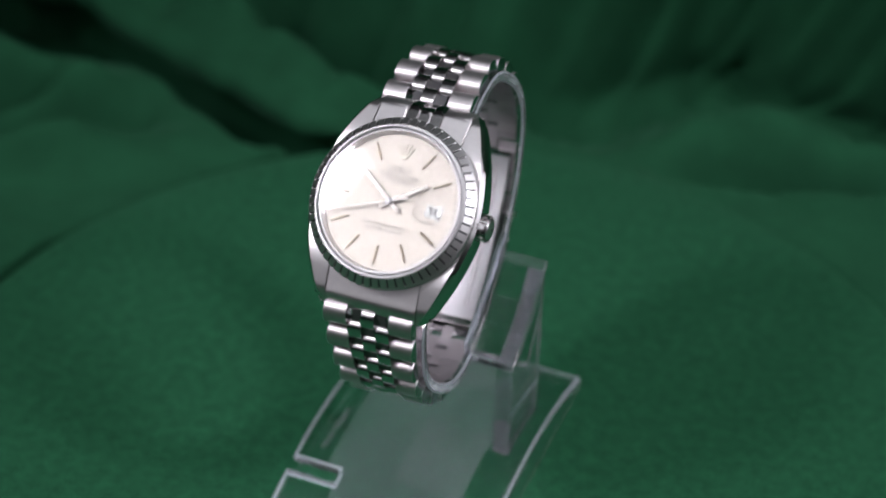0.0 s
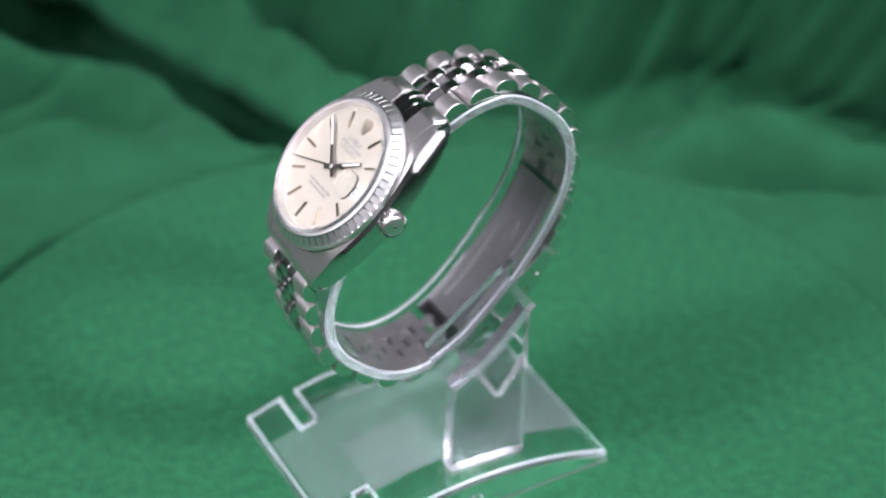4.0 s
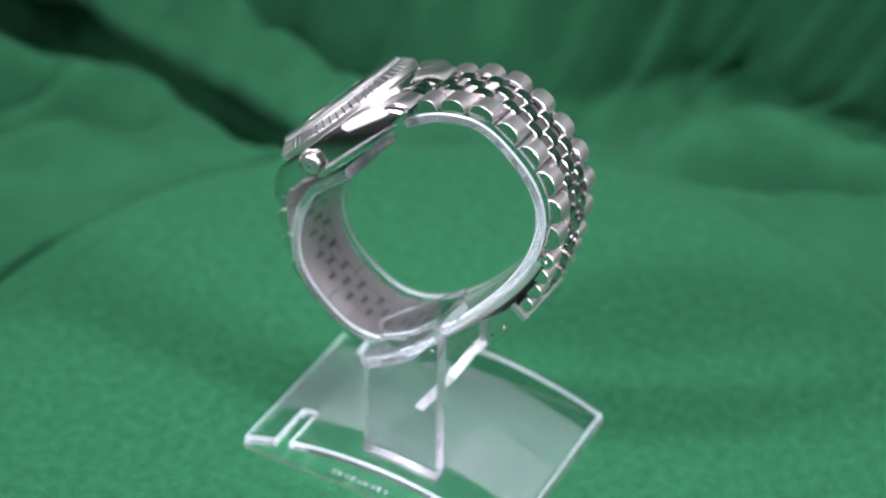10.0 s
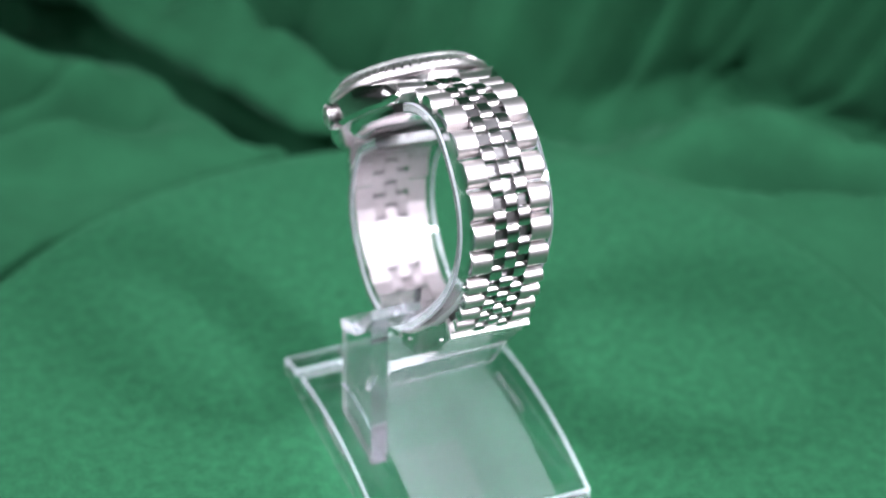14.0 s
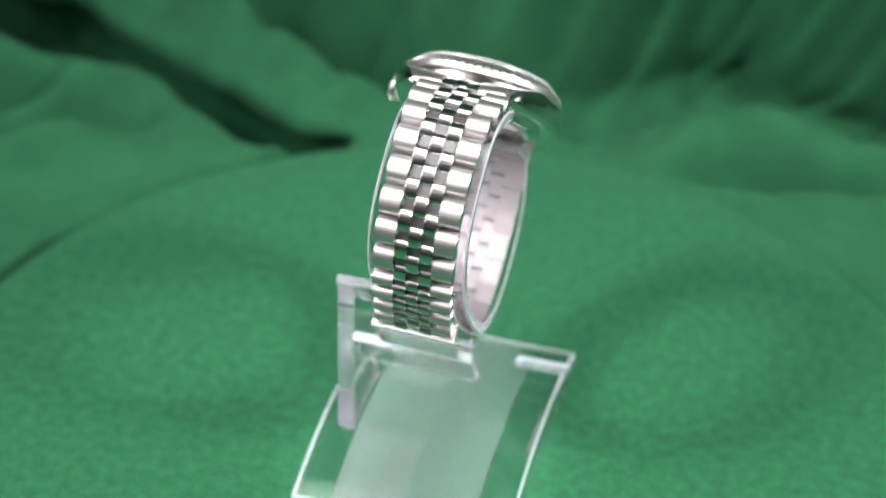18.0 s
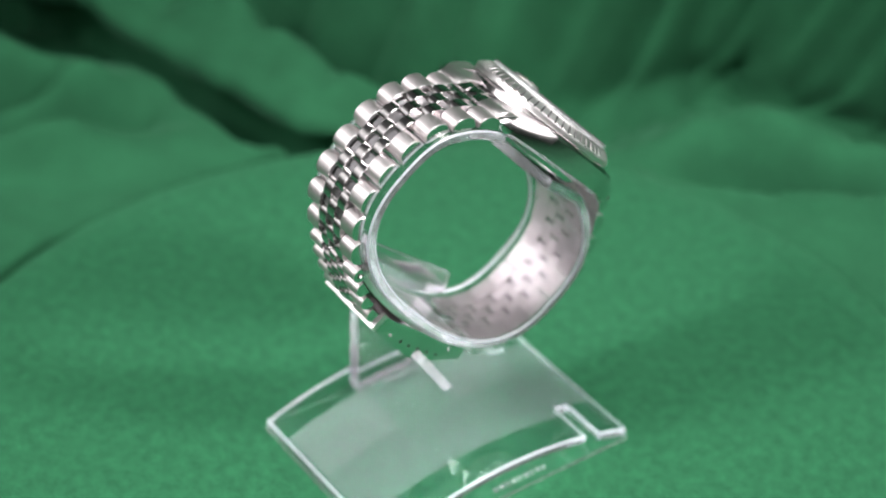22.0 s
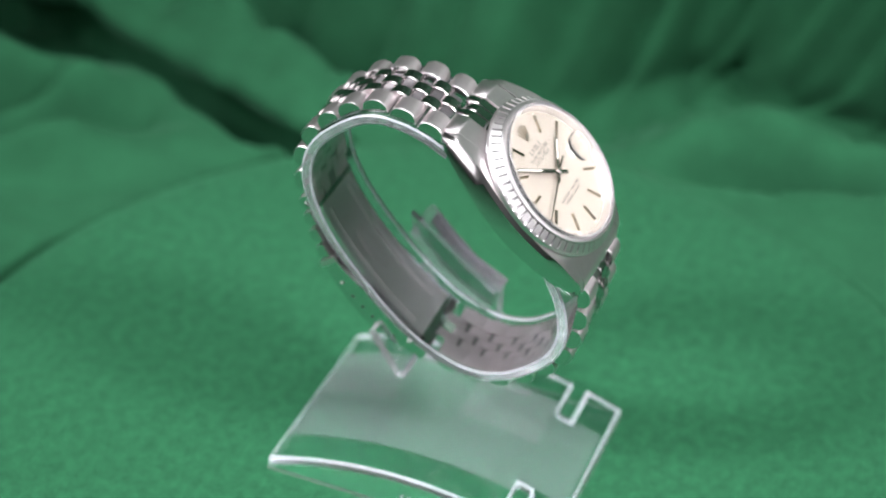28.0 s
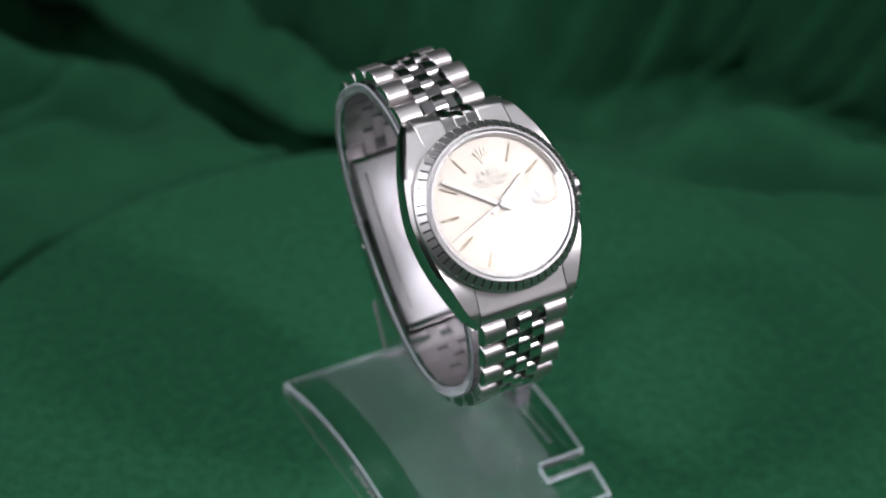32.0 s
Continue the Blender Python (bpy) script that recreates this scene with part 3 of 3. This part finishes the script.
    for y, h, words, pitch in ((6.3, 1.05, (5,), 0.98), (5.1, 0.72, (6, 9), 0.5), (4.1, 0.84, (8,), 0.8), (-4.4, 0.55, (11, 11), 0.38), (-5.3, 0.55, (10, 9), 0.36)):
        bm = bmesh.new()
        total = sum(words) + 0.8 * (len(words) - 1)
        x = -total * pitch / 2
        for count in words:
            for i in range(count):
                w = pitch * (0.60 + 0.12 * ((i * 7 + count) % 3 - 1))
                cx = x + pitch / 2
                t = h * 0.2
                slab(bm, rect(cx - w / 2, y - h / 2, cx - w / 2 + t, y + h / 2), 0.0, 0.02)
                level = (h / 2 - t, -t / 2, -h / 2)[(i * 5 + count) % 3]
                slab(bm, rect(cx - w / 2 + t + 0.004, y + level, cx + w / 2, y + level + t), 0.0, 0.02)
                if (i + count) % 2:
                    slab(bm, rect(cx + w / 2 - t, y - h / 2, cx + w / 2, y + level - 0.004 if level > 0 else y - h / 2 + 0.01), 0.0, 0.02)
                x += pitch
            x += 0.8 * pitch
        part("printed_line", bm, PRINT, dial, "line of small worn grey print")
    bm = bmesh.new()
    slab(bm, rect(7.0, -1.1, 10.2, 1.1), 0.0, 0.05)
    part("date_window", bm, WHITE, dial, "white date window")
    bm = bmesh.new()
    slab(bm, [(7.95, -0.9), (8.25, -0.9), (8.25, 0.9), (8.0, 0.9), (7.6, 0.5), (7.6, 0.25), (7.95, 0.5)], 0.05, 0.07)
    part("date_figure", bm, INK, dial, "black date figure")
    bm = bmesh.new()
    loop = [(math.cos(radians(15 * i)), math.sin(radians(15 * i))) for i in range(24)]
    for (c0, s0), (c1, s1) in zip(loop, loop[1:] + loop[:1]):
        slab(bm, [(9.25 + 0.33 * c0, 0.6 * s0), (9.25 + 0.65 * c0, 0.9 * s0), (9.25 + 0.65 * c1, 0.9 * s1), (9.25 + 0.33 * c1, 0.6 * s1)], 0.05, 0.07)
    part("date_figure", bm, INK, dial, "black date figure")
    # hour, minute and second pointers, stopped near nine minutes to two
    for name, length, tail, w0, w1, z, deg, fill in (("hour_pointer", 7.6, 2.3, 0.46, 0.34, 0.52, 55.5, (2.8, 7.2)), ("minute_pointer", 11.8, 2.5, 0.42, 0.28, 0.75, 306, (4.9, 11.4)),
                                                     ("second_pointer", 12.3, 3.8, 0.17, 0.09, 0.97, 250, None)):
        bm = bmesh.new()
        slab(bm, [(-w0 * 0.8, -tail), (w0 * 0.8, -tail), (w0, 0), (w0, length * 0.25), (w1, length), (-w1, length), (-w0, length * 0.25), (-w0, 0)], z, z + 0.2)
        bevel(bm, 0.13 if fill else 0.06, 1, 40)
        arm = part(name, bm, HANDSTEEL, dial)
        arm.matrix_basis = Matrix.Rotation(radians(-deg), 4, "Z")
        if fill:
            bm = bmesh.new()
            slab(bm, rect(-w1 * 0.5, fill[0], w1 * 0.5, fill[1]), z + 0.2, z + 0.23)
            ob = part("paint_slot", bm, LUME, dial, "cream painted slot")
            ob.matrix_basis = arm.matrix_basis
    part("centre_cap", lathe([(0, 0.4), (0.7, 0.4), (0.7, 1.2), (0.35, 1.3), (0, 1.3)], 24), STEEL, dial, smooth=40)
    # crown: a toothed barrel and a smooth domed end, lying along three o'clock
    lie = scaled(HEAD) @ shift(-1.6, 0, -4.2) @ Matrix.Rotation(radians(90), 4, "Y")
    bm = bmesh.new()
    n, rings = 24, []
    for z, r, deep in ((15.6, 1.8, 0), (17.1, 1.8, 0), (17.15, 2.3, 0.3), (17.4, 2.65, 0.42), (19.6, 2.65, 0.42), (19.95, 2.45, 0.35)):
        ring = []
        for i in range(n):
            for k, cut in ((-0.36, 0), (0.02, 0), (0.14, 1), (0.52, 1)):
                a, q = 2 * math.pi * (i + k) / n, r - deep * cut
                ring.append(bm.verts.new((q * math.cos(a), q * math.sin(a), z)))
        rings.append(ring)
    for a, b in zip(rings, rings[1:]):
        for i in range(len(a)):
            bm.faces.new((a[i], a[(i + 1) % len(a)], b[(i + 1) % len(a)], b[i]))
    crown = part("crown", bm, STEEL, watch, "fluted steel winding crown", smooth=20, at=lie)
    cap = part("crown_cap", lathe([(2.1, 19.3), (2.1, 19.9), (2.0, 20.1), (1.7, 20.24), (1.2, 20.32), (0.7, 20.36), (0, 20.38)], 40), PAD, crown, "domed polished end", smooth=40)
    part("crown_dot", lathe([(0.35, 20.3), (0.35, 20.46), (0, 20.5)], 16), DARK_STEEL, cap)
    build_bracelet(watch, frame_m)
    return watch


def link_mesh(half, pitch, thick, bead):
    """A link: a rounded back, a flatter underside, cut ends. Long side across the bracelet (x), y along it, z outward."""
    bm = bmesh.new()
    n = 16
    top = thick * 0.5
    base, ly = pitch * (0.465 if not bead else 0.40), pitch * (0.43 if not bead else 0.37)
    shelf = -top * (0.88 if not bead else 0.7)
    pts = [(base, -top), (base, shelf), (ly, shelf)]
    for i in range(1, n):
        a = math.pi * i / n
        pts.append((ly * math.copysign(abs(math.cos(a)) ** 0.9, math.cos(a)), shelf + 0.2 + (top - shelf - 0.2) * math.sin(a) ** 0.85))
    pts += [(-ly, shelf), (-base, shelf), (-base, -top)]
    k = len(pts)
    rows = []
    for x, s in ((-half, 0.95), (-half + 0.13, 1.0), (half - 0.13, 1.0), (half, 0.95)):
        rows.append([bm.verts.new((x, y * s, z if z < 0 else z * s)) for y, z in pts])
    for a, b in zip(rows, rows[1:]):
        for j in range(k):
            f = bm.faces.new((a[j], a[(j + 1) % k], b[(j + 1) % k], b[j]))
            # index 4: the feet between links, darkened in colour for the shade there
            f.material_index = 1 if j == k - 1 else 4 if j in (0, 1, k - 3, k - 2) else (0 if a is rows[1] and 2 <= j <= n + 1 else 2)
    for end in (rows[0], rows[-1][::-1]):
        bm.faces.new(end).material_index = 3
    return bm


def on_line(place, s, x, off=0.0):
    """The pose of a link on the bracelet's line: x across, its own y along the line, z outward."""
    p, d = place(s)
    out = Vector((-d.y, d.x))
    p = p + out * off
    m = Matrix(((1, 0, 0, x), (0, d.x, out.x, p.x), (0, d.y, out.y, p.y), (0, 0, 0, 1)))
    return scaled(m)


def build_bracelet(watch, frame_m):
    kit = {}

    def link(name, half, pitch, thick, bead, m, mats, label=""):
        key = (name, round(half, 2), pitch, thick)
        if key not in kit:
            bm = link_mesh(half, pitch, thick, bead)
            first = part(name, bm, mats, watch, label, smooth=24)
            kit[key] = first.data
        else:
            first = new(name, kit[key])
            first.parent = watch
        first.matrix_basis = frame_m @ m
        return first

    outer_mats, bead_mats = (SATIN, INNER, PAD, STEEL, DARK_STEEL), (BEAD, INNER, STEEL, STEEL, DARK_STEEL)

    def run(place, s0, count, pitch, h0, h1, thick=2.65, off=0.0, rise=0.0):
        for i in range(count):
            s = s0 + pitch * (i + 0.5)
            half = h1 + (h0 - h1) * max(0.0, 1 - i / 5) ** 1.5
            half = round(half * 4) / 4
            lift = off + rise * i
            for sign in (-1, 1):
                link("outer_link", half * 0.26, pitch, thick, False, on_line(place, s, sign * half * 0.738, lift), outer_mats)
                link("bead_link", half * 0.153, pitch, thick * 0.88, True, on_line(place, s + pitch / 2, sign * half * 0.315, lift + rise / 2), bead_mats)
            link("bead_link", half * 0.153, pitch, thick * 0.88, True, on_line(place, s, 0, lift), bead_mats)

    def end_piece(sign):
        """Fitted end link between the lugs, rolling down towards the first links; at twelve o'clock with three polished segments."""
        if sign < 0:
            pieces = ((-9.25, 9.25, SATIN_CASE, 0.0, 20.4),)
        else:
            pieces = ((-9.25, -3.72, SATIN_CASE, 0.0, 20.8), (3.72, 9.25, SATIN_CASE, 0.0, 20.8),
                      (-3.66, -1.27, STEEL, -0.3, 21.0), (-1.21, 1.21, STEEL, -0.2, 20.4), (1.27, 3.66, STEEL, -0.3, 21.0))
        for x0, x1, mat, lift, far in pieces:
            bm = bmesh.new()
            rows = []
            c = 0.12
            for i in range(15):
                y = 13.0 + (far - 13.0) * i / 14
                top = -1.4 + lift - 0.3 * (y / 12) ** 2 - 1.7 * smooth_step(10, 21, y) - 1.5 * max(0.0, (y - 18.4) / (far - 18.4)) ** 2
                rows.append([bm.verts.new((x, sign * y, z)) for x, z in ((x0, -6.4), (x1, -6.4), (x1, top - c), (x1 - c, top), (x0 + c, top), (x0, top - c))])
            for a, b in zip(rows, rows[1:]):
                for k in range(6):
                    bm.faces.new((a[k], a[(k + 1) % 6], b[(k + 1) % 6], b[k]))
            bm.faces.new(rows[0][::-1])
            bm.faces.new(rows[-1])
            part("end_link", bm, mat, watch, smooth=40, at=scaled(HEAD))

    # upper strap: from the twelve o'clock lugs over the back to the clasp
    upper, total = march(dense(70, -170, 1.3))
    drop = [oval(radians(116 + (236 - 116) * i / 300), 1.35) for i in range(301)]
    drop = [p + Vector((0.0, 1.0)) * 4.2 * (1 - smooth_step(17, 31, -p.x)) * (p.y > 0) for p in drop]
    lower, total2 = march(drop)

    def outwards(place):
        def inner(s):
            p, d = place(s)
            out = Vector((-d.y, d.x))
            return (p, d) if out.dot(p) > 0 else (p, -d)
        return inner

    up, low = outwards(upper), outwards(lower)
    end_piece(1)
    end_piece(-1)
    run(up, 6.4, 8, 6.12, 9.0, 7.75)
    run(up, 55.7, 4, 3.8, 7.75, 7.6, 2.3, 0.7, 0.75)
    run(low, 1.9, int((total2 - 2.5) / 5.95), 5.95, 9.0, 7.75)
    # clasp: curved cover, two side walls with a row of holes, a bright frame, and the inner blade
    s_a, s_b, half = 71.2, 98.5, 7.8

    def roof(s):
        """How far the clasp stands out along its length."""
        q = (s - s_a) / (s_b - s_a)
        return 4.2 + 0.9 * math.sin(math.pi * min(1.0, q * 1.1)) - 1.9 * smooth_step(0.5, 1.0, q)

    def brim(s):
        """The inner line of the clasp's side walls."""
        return 0.9 - 1.6 * smooth_step(s_a, s_a + 14, s)

    def sweep(name, x0, x1, o0, o1, a, b, mat, label="", n=24, taper=0.0, line=None):
        """A strip along the strap's line; its two offsets are numbers or functions of the length."""
        bm = bmesh.new()
        rows = []
        for i in range(n + 1):
            s = a + (b - a) * i / n
            p, d = (line or up)(s)
            out = Vector((-d.y, d.x))
            lo, hi = (p + out * (o(s) if callable(o) else o) for o in (o0, o1))
            rows.append([bm.verts.new((x, v.x, v.y)) for x, v in ((x0 + taper, lo), (x1 - taper, lo), (x1, hi), (x0, hi))])
        for r, q in zip(rows, rows[1:]):
            for k in range(4):
                bm.faces.new((r[k], r[(k + 1) % 4], q[(k + 1) % 4], q[k]))
        bm.faces.new(rows[0][::-1])
        bm.faces.new(rows[-1])
        return part(name, bm, mat, watch, label, smooth=40, at=frame_m)

    # added dark strip inside the links: paints the shade seen through their gaps
    for line, a, b in ((up, 8.0, 70.5), (low, 3.0, total2 - 3.0)):
        sweep("gap_shade_strip", -3.4, 3.4, -0.75, 0.1, a, b, DARK_STEEL, "dark strip for the shade between the bracelet's links", n=60, line=line)
    sweep("clasp_cover", -half + 0.35, half - 0.35, lambda s: roof(s) - 0.6, roof, s_a, s_b, STEEL, "polished curved folding clasp cover")
    for sign in (-1, 1):
        wall = sweep("clasp_wall", sign * half - 0.34, sign * half + 0.34, brim, lambda s: roof(s) + 0.02, s_a, s_b, STEEL)
        for i in range(5):
            s = 80.1 + 2.85 * i
            # no cut in the wall: a black disc gives the hole's shade
            bm = lathe([(0, 0), (0.36, 0), (0.36, 0.1), (0, 0.1)], 12)
            hole = part("clasp_hole_disc", bm, DARK, wall, "small dark disc for the shade in an adjusting hole")
            hole.matrix_basis = on_line(up, s, sign * (half + 0.3), 3.3 - 0.25 * i) @ Matrix.Rotation(radians(90 * sign), 4, "Y")
        for s, o, r in ((76.6, 3.5, 0.5), (94.3, 0.5, 0.55)):
            stud = part("clasp_stud", lathe([(0, 0), (r, 0), (r * 0.85, 0.3), (0, 0.45)], 16), STEEL, wall, "bright round stud", smooth=40)
            stud.matrix_basis = on_line(up, s, sign * (half + 0.3), o) @ Matrix.Rotation(radians(90 * sign), 4, "Y")
        bm = lathe([(0, 0), (0.62, 0), (0.5, 0.35), (0, 0.5)], 16)
        stud = part("hinge_pin", bm, STEEL, watch, smooth=40)
        stud.matrix_basis = frame_m @ on_line(up, 58.0, sign * 7.9, 0.3) @ Matrix.Rotation(radians(90 * sign), 4, "Y")
    sweep("clasp_frame", -half - 0.5, half + 0.5, 3.4, 4.75, s_a - 0.5, s_a + 0.5, PAD, "bright clasp frame bar", n=2)
    for sign in (-1, 1):
        sweep("clasp_frame", sign * (half + 0.1) - 0.4, sign * (half + 0.1) + 0.4, 0.8, 3.4, s_a - 0.6, s_a + 0.6, PAD, n=4)
    blade = sweep("clasp_blade", -6.2, 6.2, -0.95, -0.6, 59.0, 95.4, BLADE, "pressed steel folding blade with an oval boss")
    for sign in (-1, 1):
        sweep("blade_rib", sign * 4.3 - 0.5, sign * 4.3 + 0.5, -1.4, -0.96, 61.6, 92.3, PAD, taper=0.36)
        sweep("blade_edge", sign * 6.5 - 0.25, sign * 6.5 + 0.25, -1.28, -0.2, 59.0, 95.4, BLADE)
    for s in (58.6, 96.0):
        sweep("hinge_bar", -7.0, 7.0, -1.28, 0.2, s - 0.6, s + 0.6, STEEL, n=4)
    # worn stamp pressed into the blade, as small plain bumps
    for i in range(7):
        bump = part("stamp_bump", lathe([(0, -0.1), (0.62, -0.1), (0.5, 0.14), (0.25, 0.24), (0, 0.26)], 14), BLADE, blade, smooth=60)
        across = (i % 2 * 2 - 1) * 0.55 * (0 < i < 6)
        bump.matrix_basis = on_line(up, 71.5 + 1.15 * i, across, -1.0) @ Matrix.Rotation(radians(180), 4, "X")
    for s0, s1, w in ((69.6, 80.4, 1.95), (70.6, 79.4, 1.4)):
        bm = bmesh.new()
        p, d = up((s0 + s1) / 2)
        slab(bm, [(w * math.cos(2 * math.pi * i / 28), (s1 - s0) / 2 * math.sin(2 * math.pi * i / 28)) for i in range(28)], -0.18, 0.18)
        bevel(bm, 0.1, 1, 40)
        boss = part("blade_boss", bm, PAD if w > 1.5 else BLADE, watch, smooth=40)
        boss.matrix_basis = frame_m @ on_line(up, (s0 + s1) / 2, 0, -1.0 - (0.06 if w < 1.5 else 0))


turntable = build_turntable()
stand = build_stand()
build_cuff(stand)
watch = build_watch()
for ob in scene.objects:
    if ob.type == "MESH" and ob.data.materials and ob.data.materials[0] in (ACRYLIC, GLASS, LENS):
        ob.visible_shadow = False


def motions():
    """The turntable carries stand and watch clockwise at a steady rate."""
    times = [float(t) for t in range(0, 33)]
    for thing in (turntable, stand, watch):
        walk(thing, [(t, pose(0, 0, 0, 0, 0, 4.4 - DEG_PER_S * (t - 16.0))) for t in times])


motions()
